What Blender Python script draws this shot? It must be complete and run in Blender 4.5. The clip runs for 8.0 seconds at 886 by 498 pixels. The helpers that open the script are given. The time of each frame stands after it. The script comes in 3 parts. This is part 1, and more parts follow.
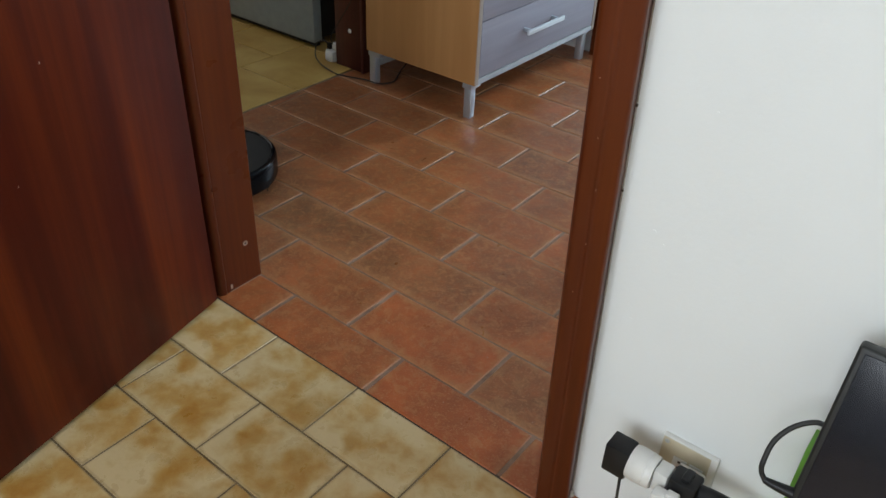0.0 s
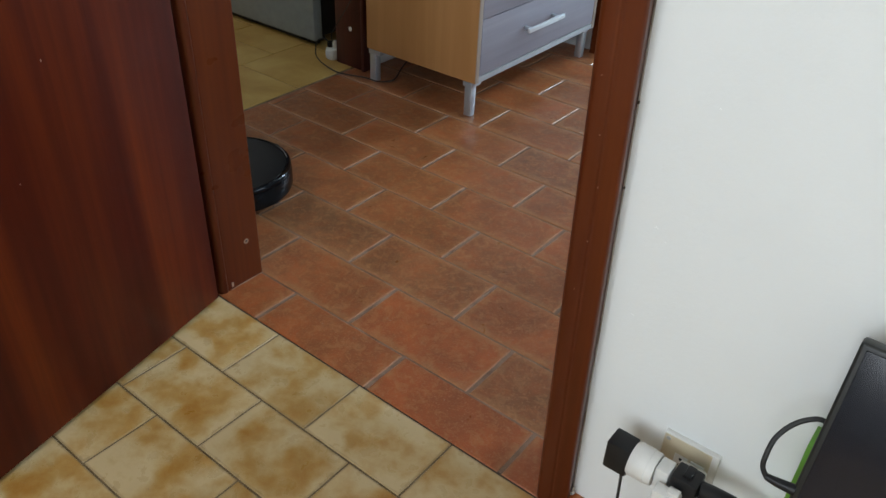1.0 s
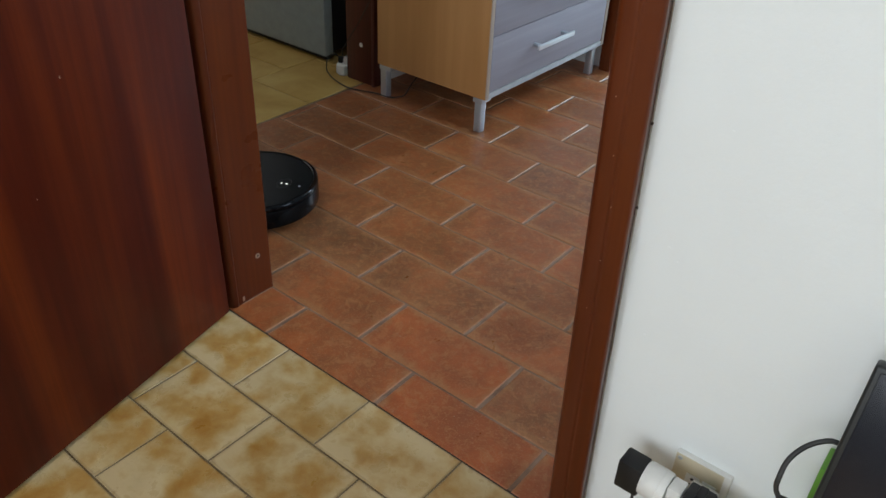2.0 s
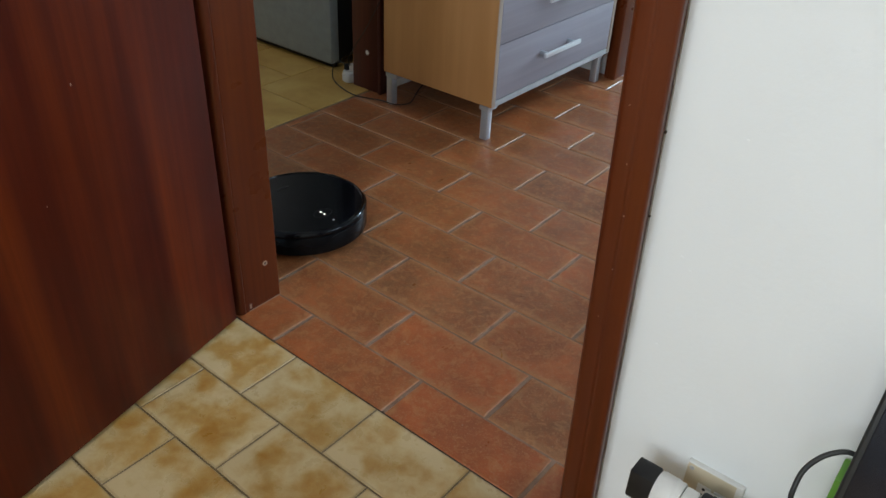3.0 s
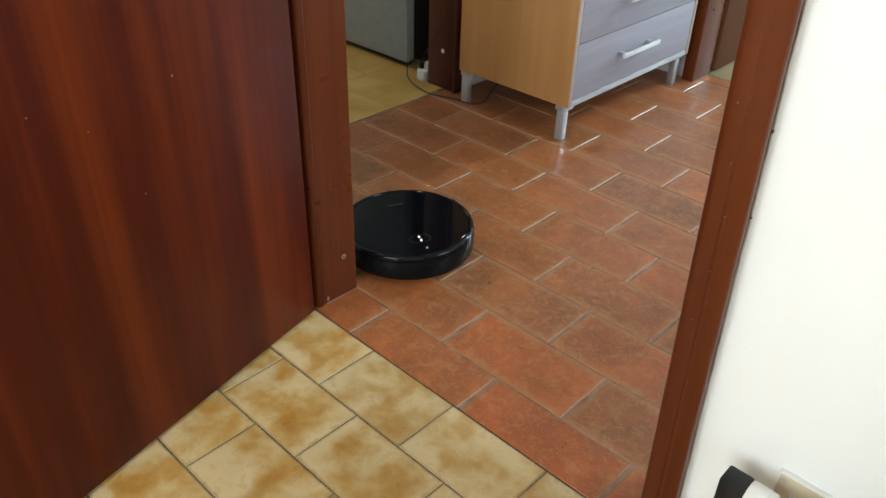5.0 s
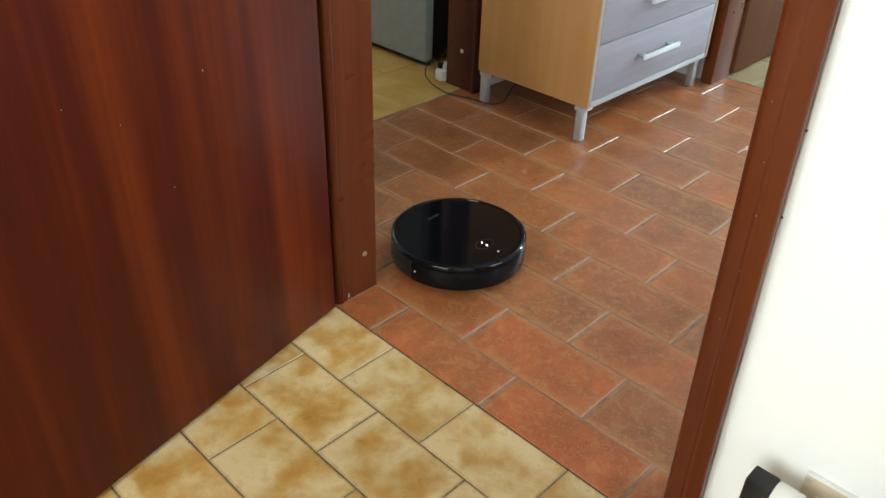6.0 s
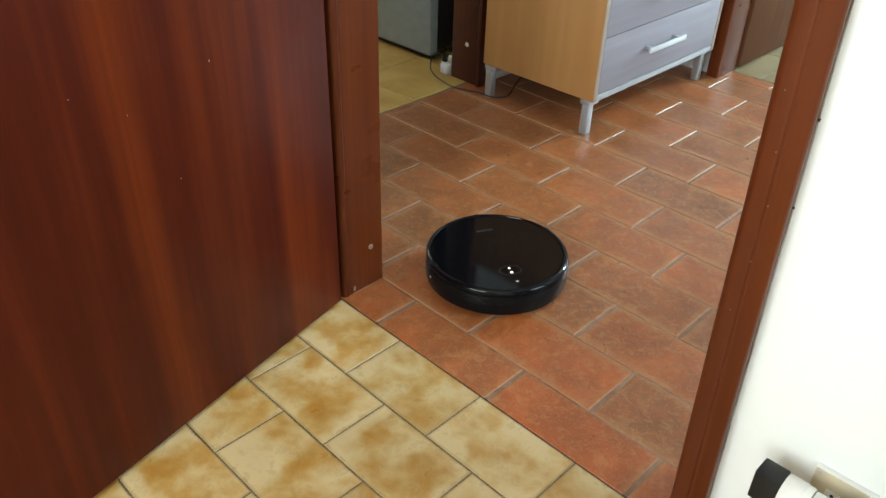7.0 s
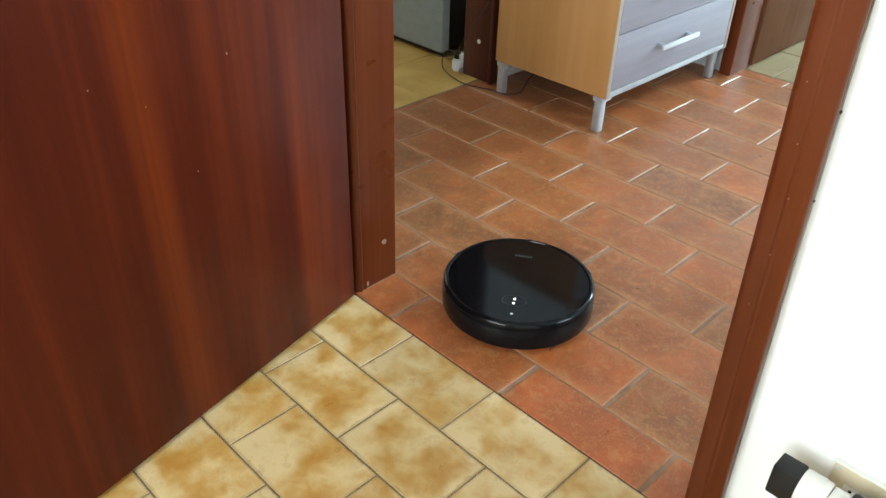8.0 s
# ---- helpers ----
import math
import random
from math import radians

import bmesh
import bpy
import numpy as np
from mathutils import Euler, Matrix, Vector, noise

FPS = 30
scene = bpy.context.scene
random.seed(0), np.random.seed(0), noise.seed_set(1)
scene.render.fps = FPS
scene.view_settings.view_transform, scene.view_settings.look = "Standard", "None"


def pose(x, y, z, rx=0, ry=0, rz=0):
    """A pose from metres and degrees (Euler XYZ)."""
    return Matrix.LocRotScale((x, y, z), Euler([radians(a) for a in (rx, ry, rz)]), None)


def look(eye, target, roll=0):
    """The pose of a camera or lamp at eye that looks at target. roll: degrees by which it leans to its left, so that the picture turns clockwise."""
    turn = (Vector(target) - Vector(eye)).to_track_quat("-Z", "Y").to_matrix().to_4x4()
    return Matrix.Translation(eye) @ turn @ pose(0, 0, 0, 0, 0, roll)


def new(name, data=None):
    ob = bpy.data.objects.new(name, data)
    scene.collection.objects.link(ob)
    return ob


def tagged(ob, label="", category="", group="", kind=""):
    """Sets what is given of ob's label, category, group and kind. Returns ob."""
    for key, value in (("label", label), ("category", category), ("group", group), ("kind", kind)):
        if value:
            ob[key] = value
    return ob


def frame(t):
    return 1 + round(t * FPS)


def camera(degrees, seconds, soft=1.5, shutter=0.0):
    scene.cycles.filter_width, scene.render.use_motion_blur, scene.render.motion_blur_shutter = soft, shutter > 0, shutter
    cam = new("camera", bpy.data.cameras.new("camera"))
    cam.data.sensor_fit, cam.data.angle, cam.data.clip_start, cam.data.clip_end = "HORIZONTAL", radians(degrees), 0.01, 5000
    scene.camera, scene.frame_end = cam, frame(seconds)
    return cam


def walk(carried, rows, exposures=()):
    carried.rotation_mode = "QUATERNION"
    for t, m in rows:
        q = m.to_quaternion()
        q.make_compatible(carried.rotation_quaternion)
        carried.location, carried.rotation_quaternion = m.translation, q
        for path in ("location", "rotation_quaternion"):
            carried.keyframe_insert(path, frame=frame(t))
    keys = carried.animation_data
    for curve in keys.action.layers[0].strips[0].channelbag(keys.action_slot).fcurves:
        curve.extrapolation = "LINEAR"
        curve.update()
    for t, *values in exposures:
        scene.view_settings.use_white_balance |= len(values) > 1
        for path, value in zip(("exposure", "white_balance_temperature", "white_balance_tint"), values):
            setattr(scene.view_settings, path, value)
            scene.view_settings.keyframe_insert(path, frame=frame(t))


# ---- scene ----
cam = camera(59.1, 8.0)
PATH = [
    (0, (1.176, -0.773, 1.076), (0.188, 0.542, -0.061), 2.7),
    (0.5, (1.175, -0.775, 1.074), (0.189, 0.542, -0.064), 2.8),
    (1, (1.175, -0.776, 1.075), (0.189, 0.538, -0.065), 2.7),
    (1.5, (1.171, -0.782, 1.075), (0.185, 0.533, -0.065), 2.7),
    (2, (1.168, -0.783, 1.083), (0.157, 0.536, -0.03), 2.8),
    (2.2, (1.166, -0.784, 1.083), (0.148, 0.54, -0.019), 2.9),
    (3.3, (1.153, -0.789, 1.081), (0.127, 0.531, -0.015), 2.7),
    (3.5, (1.151, -0.79, 1.08), (0.11, 0.519, -0.016), 2.7),
    (4, (1.143, -0.799, 1.077), (0.064, 0.477, -0.022), 2.3),
    (4.5, (1.13, -0.809, 1.075), (0.02, 0.438, -0.026), 2.2),
    (4.7, (1.127, -0.813, 1.074), (0.008, 0.424, -0.028), 1.9),
    (5.8, (1.113, -0.839, 1.068), (-0.037, 0.375, -0.03), 2.2),
    (6, (1.11, -0.843, 1.067), (-0.04, 0.371, -0.03), 2.1),
    (6.5, (1.107, -0.846, 1.062), (-0.046, 0.365, -0.035), 2.0),
    (7, (1.104, -0.847, 1.058), (-0.047, 0.358, -0.048), 2.0),
    (7.5, (1.102, -0.852, 1.053), (-0.052, 0.35, -0.053), 2.0),
    (8, (1.098, -0.86, 1.049), (-0.066, 0.332, -0.058), 1.9),
]
walk(cam, [(t, look(eye, target, roll)) for t, eye, target, roll in PATH],
     exposures=[(0.0, -0.05, 6450, 12.5), (2.0, -0.08, 6450, 12.5), (3.5, -0.09, 6500, 12.5), (4.0, 0.04, 6550, 12.5), (4.5, 0.34, 6750, 12), (6.0, 0.74, 7050, 10), (7.0, 0.8, 6900, 7), (8.0, 1.05, 6700, 6)])

# ---- sky and windows ----
world = bpy.data.worlds.new("sky")
scene.world = world
world.use_nodes = True
sky = world.node_tree.nodes.new("ShaderNodeTexSky")
sky.sky_type, sky.sun_disc = "NISHITA", False
sky.sun_elevation, sky.sun_rotation = radians(38), radians(60)
world.node_tree.links.new(sky.outputs[0], world.node_tree.nodes["Background"].inputs[0])
world.node_tree.nodes["Background"].inputs[1].default_value = 0.1


def window_light(name, eye, target, width, height, watts, colour):
    """Daylight that enters through one window opening."""
    lamp = bpy.data.lights.new(name, "AREA")
    lamp.shape, lamp.size, lamp.size_y, lamp.energy, lamp.color = "RECTANGLE", width, height, watts, colour
    ob = new(name, lamp)
    ob.matrix_world = look(eye, target)
    return ob


# the room's window behind the camera, the far room's window, the kitchen's window, the hall's end window
window_light("room_window_light", (0.95, -2.62, 1.55), (0.95, 0, 1.55), 1.3, 1.3, 48, (0.895, 0.975, 1.0))
window_light("far_window_light", (1.2, 5.22, 2.0), (0.7, 2, 1.2), 0.36, 0.7, 124, (0.63, 0.84, 1.0))
window_light("kitchen_window_light", (-2.62, 0.5, 1.5), (0, 0.5, 1.5), 1.2, 1.2, 10.5, (1.0, 0.95, 0.84))
window_light("hall_window_light", (2.52, 1.1, 1.5), (0, 1.1, 1.5), 0.9, 1.4, 27, (0.62, 0.83, 1.0))


# ---- materials ----
def material(name, rough=0.5, metal=0.0, colour=(0.5, 0.5, 0.5), coat=0.0, gloss=0.5):
    m = bpy.data.materials.new(name)
    m.use_nodes = True
    b = m.node_tree.nodes["Principled BSDF"]
    b.inputs["Base Color"].default_value = (*colour, 1)
    b.inputs["Roughness"].default_value = rough
    b.inputs["Metallic"].default_value = metal
    b.inputs["Coat Weight"].default_value = coat
    b.inputs["Coat Roughness"].default_value = 0.08
    b.inputs["Specular IOR Level"].default_value = gloss
    return m


def node(m, kind, **inputs):
    n = m.node_tree.nodes.new("ShaderNode" + kind)
    for key, value in inputs.items():
        n.inputs[key.replace("_", " ")].default_value = value
    return n


def link(m, a, b):
    m.node_tree.links.new(a, b)


def shader(m):
    return m.node_tree.nodes["Principled BSDF"]


def coords(m, scale=(1, 1, 1), shuffle=0.0, turn=(0, 0, 0)):
    """Object coordinates, scaled, and shifted at random from piece to piece."""
    tex = node(m, "TexCoord")
    mapping = node(m, "Mapping")
    mapping.inputs["Scale"].default_value = scale
    mapping.inputs["Rotation"].default_value = turn
    link(m, tex.outputs["Object"], mapping.inputs["Vector"])
    if not shuffle:
        return mapping.outputs[0]
    info = node(m, "ObjectInfo")
    times = node(m, "VectorMath")
    times.operation = "SCALE"
    times.inputs[0].default_value = (37.1, 91.7, 13.3)
    link(m, info.outputs["Random"], times.inputs["Scale"])
    plus = node(m, "VectorMath")
    link(m, mapping.outputs[0], plus.inputs[0])
    link(m, times.outputs[0], plus.inputs[1])
    return plus.outputs[0]


def noise_of(m, vector, scale, detail=4.0, rough=0.55, warp=0.0):
    n = node(m, "TexNoise", Scale=scale, Detail=detail, Roughness=rough, Distortion=warp)
    link(m, vector, n.inputs["Vector"])
    return n.outputs["Fac"]


def ramp(m, fac, *stops):
    r = node(m, "ValToRGB")
    e = r.color_ramp.elements
    while len(e) < len(stops):
        e.new(0.5)
    for n, (at, colour) in enumerate(stops):
        e[n].position = at
        e[n].color = (*colour, 1) if len(colour) == 3 else colour
    link(m, fac, r.inputs[0])
    return r.outputs[0]


def grey(v):
    return (v, v, v)


def mix(m, fac, a, b, how="MIX"):
    n = m.node_tree.nodes.new("ShaderNodeMix")
    n.data_type, n.blend_type = "RGBA", how
    for socket, value in ((n.inputs[0], fac), (n.inputs[6], a), (n.inputs[7], b)):
        if hasattr(value, "is_linked"):
            link(m, value, socket)
        else:
            socket.default_value = value if isinstance(value, float) else (*value, 1)
    return n.outputs[2]


def bump(m, height, strength, distance=0.002):
    n = node(m, "Bump", Strength=strength, Distance=distance)
    link(m, height, n.inputs["Height"])
    link(m, n.outputs[0], shader(m).inputs["Normal"])


def arithmetic(m, how, a, b):
    n = node(m, "Math")
    n.operation = how
    for socket, value in zip(n.inputs, (a, b)):
        if hasattr(value, "is_linked"):
            link(m, value, socket)
        else:
            socket.default_value = value
    return n.outputs[0]


def yellow_tile_material():
    m = material("glazed_yellow_tile", 0.3)
    info = node(m, "ObjectInfo")
    tex = node(m, "TexCoord")
    split = node(m, "SeparateXYZ")
    link(m, tex.outputs["Object"], split.inputs[0])
    own = node(m, "CombineXYZ")
    link(m, split.outputs[0], own.inputs[0])
    link(m, split.outputs[1], own.inputs[1])
    link(m, arithmetic(m, "MULTIPLY", info.outputs["Random"], 37.0), own.inputs[2])
    v = own.outputs[0]
    # cloudy stains in the glaze, which thin out towards the borders
    dx = arithmetic(m, "SUBTRACT", 0.111, arithmetic(m, "ABSOLUTE", split.outputs[0], 0.0))
    dy = arithmetic(m, "SUBTRACT", 0.071, arithmetic(m, "ABSOLUTE", split.outputs[1], 0.0))
    inner = ramp(m, arithmetic(m, "MULTIPLY", arithmetic(m, "MINIMUM", dx, dy), 20.0), (0.0, grey(0.0)), (0.85, grey(1.0)))
    broad = noise_of(m, v, 10.5, 2.0, 0.5, 0.25)
    puffs = noise_of(m, v, 30.0, 5.0, 0.62, 0.2)
    cloud = mix(m, 0.34, broad, puffs)
    cloud = arithmetic(m, "ADD", cloud, arithmetic(m, "SUBTRACT", arithmetic(m, "MULTIPLY", inner, 0.085), 0.055))
    colour = ramp(m, cloud, (0.40, (0.55, 0.3969, 0.2063)), (0.475, (0.4954, 0.3307, 0.1428)), (0.55, (0.4213, 0.2334, 0.06607)), (0.63, (0.3667, 0.1673, 0.03125)), (0.74, (0.3121, 0.1229, 0.01786)))
    tone = ramp(m, info.outputs["Random"], (0.0, grey(0.9)), (1.0, grey(1.05)))
    colour = mix(m, 1.0, colour, tone, "MULTIPLY")
    film = noise_of(m, v, 120.0, 5.0, 0.7, 0.3)
    colour = mix(m, ramp(m, film, (0.5, grey(0.0)), (0.75, grey(0.22))), colour, (0.409, 0.311, 0.176))
    # brown dirt along the worn tile edge
    rim = arithmetic(m, "ADD", arithmetic(m, "MINIMUM", dx, dy), arithmetic(m, "MULTIPLY", arithmetic(m, "SUBTRACT", puffs, 0.5), 0.008))
    colour = mix(m, ramp(m, arithmetic(m, "MULTIPLY", rim, 100.0), (0.1, grey(0.45)), (0.4, grey(0.0))), colour, (0.27, 0.18, 0.085))
    link(m, colour, shader(m).inputs["Base Color"])
    link(m, ramp(m, puffs, (0.3, grey(0.24)), (0.75, grey(0.4))), shader(m).inputs["Roughness"])
    bump(m, broad, 0.25, 0.002)
    return m


def plain_tile_material(name, light, middle, dark):
    m = material(name, 0.42, gloss=0.35)
    v = coords(m, (1, 1, 1), 1.0)
    cloud = noise_of(m, v, 7.0, 4.0, 0.55, 0.4)
    colour = ramp(m, cloud, (0.3, light), (0.55, middle), (0.75, dark))
    link(m, colour, shader(m).inputs["Base Color"])
    bump(m, cloud, 0.2, 0.002)
    return m


def terracotta_material():
    """Worn fired clay; each tile's redness is kept in its object colour."""
    m = material("worn_terracotta", 0.45, gloss=0.5)
    v = coords(m, (1, 1, 1), 1.0)
    info = node(m, "ObjectInfo")
    hue = node(m, "SeparateColor")
    link(m, info.outputs["Color"], hue.inputs[0])
    redness = hue.outputs[0]
    cloud = noise_of(m, v, 8.0, 5.0, 0.62, 0.5)
    blotch = noise_of(m, v, 24.0, 6.0, 0.68, 0.6)
    brown = ramp(m, cloud, (0.28, (0.131, 0.04767, 0.0171)), (0.48, (0.1794, 0.06968, 0.02523)), (0.62, (0.2279, 0.08343, 0.0293)), (0.78, (0.2522, 0.1028, 0.04233)))
    red = ramp(m, cloud, (0.28, (0.24, 0.06196, 0.01572)), (0.48, (0.33, 0.07966, 0.01887)), (0.62, (0.41, 0.0956, 0.02202)), (0.78, (0.43, 0.1258, 0.03302)))
    patchy = arithmetic(m, "ADD", redness, arithmetic(m, "MULTIPLY", arithmetic(m, "SUBTRACT", blotch, 0.5), 1.1))
    colour = mix(m, ramp(m, patchy, (0.12, grey(0.0)), (0.9, grey(1.0))), brown, red)
    tone = ramp(m, info.outputs["Random"], (0.0, (0.9, 0.91, 0.9)), (0.5, (0.97, 0.97, 0.97)), (1.0, (1.06, 1.04, 1.0)))
    colour = mix(m, 1.0, colour, tone, "MULTIPLY")
    # dusty, worn borders of full-size tiles
    tex = node(m, "TexCoord")
    split = node(m, "SeparateXYZ")
    link(m, tex.outputs["Object"], split.inputs[0])
    dx = arithmetic(m, "SUBTRACT", 0.154, arithmetic(m, "ABSOLUTE", split.outputs[0], 0.0))
    dy = arithmetic(m, "SUBTRACT", 0.0745, arithmetic(m, "ABSOLUTE", split.outputs[1], 0.0))
    border = arithmetic(m, "ADD", arithmetic(m, "MINIMUM", dx, dy), arithmetic(m, "MULTIPLY", arithmetic(m, "SUBTRACT", blotch, 0.5), 0.055))
    wear = ramp(m, arithmetic(m, "MULTIPLY", border, 20.0), (0.02, grey(0.6)), (0.34, grey(0.0)))
    colour = mix(m, wear, colour, (0.34, 0.15, 0.06))
    # mottled rubbed patches, pale grains and dark pits
    rubbed = noise_of(m, v, 46.0, 7.0, 0.75, 0.9)
    colour = mix(m, ramp(m, rubbed, (0.50, grey(0.0)), (0.62, grey(0.42))), colour, (0.42, 0.19, 0.075))
    speck = noise_of(m, v, 240.0, 4.0, 0.75)
    colour = mix(m, ramp(m, speck, (0.55, grey(0.0)), (0.68, grey(0.45))), colour, (0.45, 0.24, 0.13))
    grit = noise_of(m, v, 90.0, 6.0, 0.75, 0.4)
    colour = mix(m, ramp(m, grit, (0.36, grey(0.10)), (0.5, grey(0.0))), colour, (0.085, 0.030, 0.013))
    link(m, colour, shader(m).inputs["Base Color"])
    link(m, ramp(m, blotch, (0.3, grey(0.27)), (0.7, grey(0.5))), shader(m).inputs["Roughness"])
    bump(m, mix(m, 0.16, cloud, grit), 0.4, 0.0025)
    return m


def grout_material(name, dark, light, rough=0.75):
    m = material(name, rough)
    v = coords(m)
    colour = ramp(m, noise_of(m, v, 14.0, 5.0, 0.65), (0.32, dark), (0.68, light))
    link(m, colour, shader(m).inputs["Base Color"])
    bump(m, noise_of(m, v, 260.0, 3.0), 0.4, 0.002)
    return m


def veneer_material(name, dark, middle, light, rough=0.3, across=9.0, along=0.5, level=False, coat=0.0, gloss=0.35):
    """Varnished wood: long flames and fine pores, upright or level."""
    m = material(name, rough, coat=coat, gloss=gloss)
    v = coords(m, (across, along, across) if level else (across, across, along))
    flame = mix(m, 0.26, noise_of(m, v, 1.0, 3.0, 0.5, 0.35), noise_of(m, v, 3.1, 4.0, 0.55, 0.2))
    v2 = coords(m, (across * 9, along * 3, across * 9) if level else (across * 9, across * 9, along * 3))
    pores = noise_of(m, v2, 1.0, 5.0, 0.6, 0.1)
    colour = ramp(m, flame, (0.34, dark), (0.5, middle), (0.66, light))
    colour = mix(m, ramp(m, pores, (0.44, grey(0.0)), (0.7, grey(0.34))), colour, dark)
    link(m, colour, shader(m).inputs["Base Color"])
    v3 = coords(m, (1, 1, 1))
    link(m, ramp(m, noise_of(m, v3, 5.0, 4.0), (0.3, grey(rough - 0.06)), (0.7, grey(rough + 0.1))), shader(m).inputs["Roughness"])
    bump(m, pores, 0.12, 0.001)
    return m


def plaster_material(name, colour, scale=1.0):
    m = material(name, 0.85)
    v = coords(m)
    big = noise_of(m, v, 2.2 * scale, 4.0, 0.6)
    c = ramp(m, big, (0.3, tuple(0.96 * x for x in colour)), (0.7, colour))
    scuff = noise_of(m, v, 13.0, 6.0, 0.7, 0.8)
    c = mix(m, ramp(m, scuff, (0.66, grey(0.0)), (0.8, grey(0.25))), c, tuple(0.72 * x for x in colour))
    link(m, c, shader(m).inputs["Base Color"])
    h = mix(m, 0.5, noise_of(m, v, 30.0, 4.0), noise_of(m, v, 170.0, 3.0))
    bump(m, h, 0.38, 0.002)
    return m


def plastic_material(name, colour, rough=0.4, grain=400.0, strength=0.08, gloss=0.5):
    m = material(name, rough, colour=colour, gloss=gloss)
    v = coords(m)
    c = ramp(m, noise_of(m, v, 25.0, 4.0), (0.3, tuple(0.86 * x for x in colour)), (0.7, colour))
    link(m, c, shader(m).inputs["Base Color"])
    bump(m, noise_of(m, v, grain, 2.0), strength, 0.0005)
    return m


def metal_material(name, colour, rough, metal=1.0):
    m = material(name, rough, metal, colour)
    v = coords(m)
    link(m, ramp(m, noise_of(m, v, 60.0, 3.0), (0.3, grey(rough - 0.03)), (0.7, grey(rough + 0.05))), shader(m).inputs["Roughness"])
    return m


def glow_material(name, colour, strength):
    m = material(name, 0.3, colour=colour)
    shader(m).inputs["Emission Color"].default_value = (*colour, 1)
    shader(m).inputs["Emission Strength"].default_value = strength
    return m


YELLOW = yellow_tile_material()
GOLD = plain_tile_material("golden_kitchen_tile", (0.50, 0.335, 0.11), (0.42, 0.258, 0.068), (0.33, 0.18, 0.04))
PALE = plain_tile_material("pale_far_tile", (0.27, 0.205, 0.115), (0.225, 0.165, 0.085), (0.18, 0.12, 0.058))
RED = terracotta_material()
YELLOW_GROUT = grout_material("brown_grout", (0.12, 0.078, 0.037), (0.22, 0.155, 0.085))
RED_GROUT = grout_material("pale_grout", (0.14, 0.073, 0.044), (0.27, 0.165, 0.11), 0.85)
DOOR_WOOD = veneer_material("mahogany_door", (0.03892, 0.00504, 0.002888), (0.07785, 0.01035, 0.004151), (0.1578, 0.02565, 0.005054), 0.4, 8.0, 0.42, gloss=0.14)
FRAME_WOOD = veneer_material("mahogany_frame", (0.05685, 0.009991, 0.003414), (0.0953, 0.01953, 0.00478), (0.1338, 0.03141, 0.006554), 0.31, 11.0, 0.4, gloss=0.24)
DARK_WOOD = veneer_material("dark_mahogany", (0.03825, 0.00832, 0.00612), (0.068, 0.01408, 0.00952), (0.0935, 0.02048, 0.01224), 0.4, 12.0, 0.5)
BROWN_DOOR = veneer_material("matt_brown_door", (0.08625, 0.03162, 0.0136), (0.115, 0.04278, 0.01785), (0.1437, 0.0558, 0.0221), 0.6, 8.0, 0.5, gloss=0.15)
BEECH = veneer_material("beech_veneer", (0.3648, 0.171, 0.05676), (0.432, 0.2115, 0.07568), (0.4896, 0.2475, 0.09288), 0.4, 6.0, 0.6)
# drawer fronts: lilac grey, with the cool daylight on them put into the colour
LILAC = veneer_material("daylit_lilac_front", (0.2652, 0.2395, 0.2658), (0.2869, 0.2614, 0.2888), (0.3087, 0.2831, 0.3081), 0.55, 30.0, 1.2, True, gloss=0.15)
EDGE = veneer_material("pale_greyed_edge", (0.34, 0.26, 0.20), (0.38, 0.30, 0.24), (0.42, 0.34, 0.27), 0.45, 12.0, 0.8)
WHITE_WALL = plaster_material("white_plaster", (0.80, 0.818, 0.81))
CEILING_PAINT = plaster_material("ceiling_paint", (0.78, 0.78, 0.76))
SATIN = material("satin_aluminium", 0.3, 0.7, (0.50, 0.54, 0.58))
HANDLE = metal_material("brushed_handle", (0.72, 0.74, 0.77), 0.33, 0.5)
SILVER_PAINT = plastic_material("silver_paint", (0.40, 0.40, 0.41), 0.36)
FRIDGE_GREY = plastic_material("grey_fridge_paint", (0.29, 0.335, 0.34), 0.42, 90.0, 0.1)
BLACK = plastic_material("black_plastic", (0.010, 0.010, 0.011), 0.42, gloss=0.3)
GLOSS_BLACK = plastic_material("gloss_black", (0.003, 0.003, 0.004), 0.08, 30.0, 0.01, 0.2)
SMOKED = plastic_material("smoked_black", (0.004, 0.005, 0.006), 0.2, 80.0, 0.02, 0.15)
BEZEL = plastic_material("grey_black_bezel", (0.013, 0.0145, 0.014), 0.45)
RUBBER = plastic_material("black_rubber", (0.02, 0.02, 0.02), 0.6)
WHITE_PLASTIC = plastic_material("white_plastic", (0.74, 0.73, 0.70), 0.38)
CREAM_PLASTIC = plastic_material("aged_cream_plastic", (0.60, 0.52, 0.37), 0.42)
SCREEN = plastic_material("dark_screen", (0.006, 0.008, 0.016), 0.22, 700.0, 0.02)
GREEN = plastic_material("green_card", (0.115, 0.31, 0.03), 0.5)
CAULK = grout_material("dirty_caulk", (0.26, 0.2, 0.15), (0.62, 0.6, 0.56))
GAP = grout_material("dark_gap", (0.03, 0.018, 0.010), (0.065, 0.042, 0.024), 0.9)
PUTTY = plastic_material("pale_putty", (0.33, 0.2, 0.14), 0.6)
LOGO_GREY = plastic_material("grey_print", (0.02, 0.02, 0.022), 0.4)
LED = glow_material("white_led", (1.0, 0.95, 0.8), 4.0)
DOT = plastic_material("pale_dot", (0.55, 0.56, 0.6), 0.3)


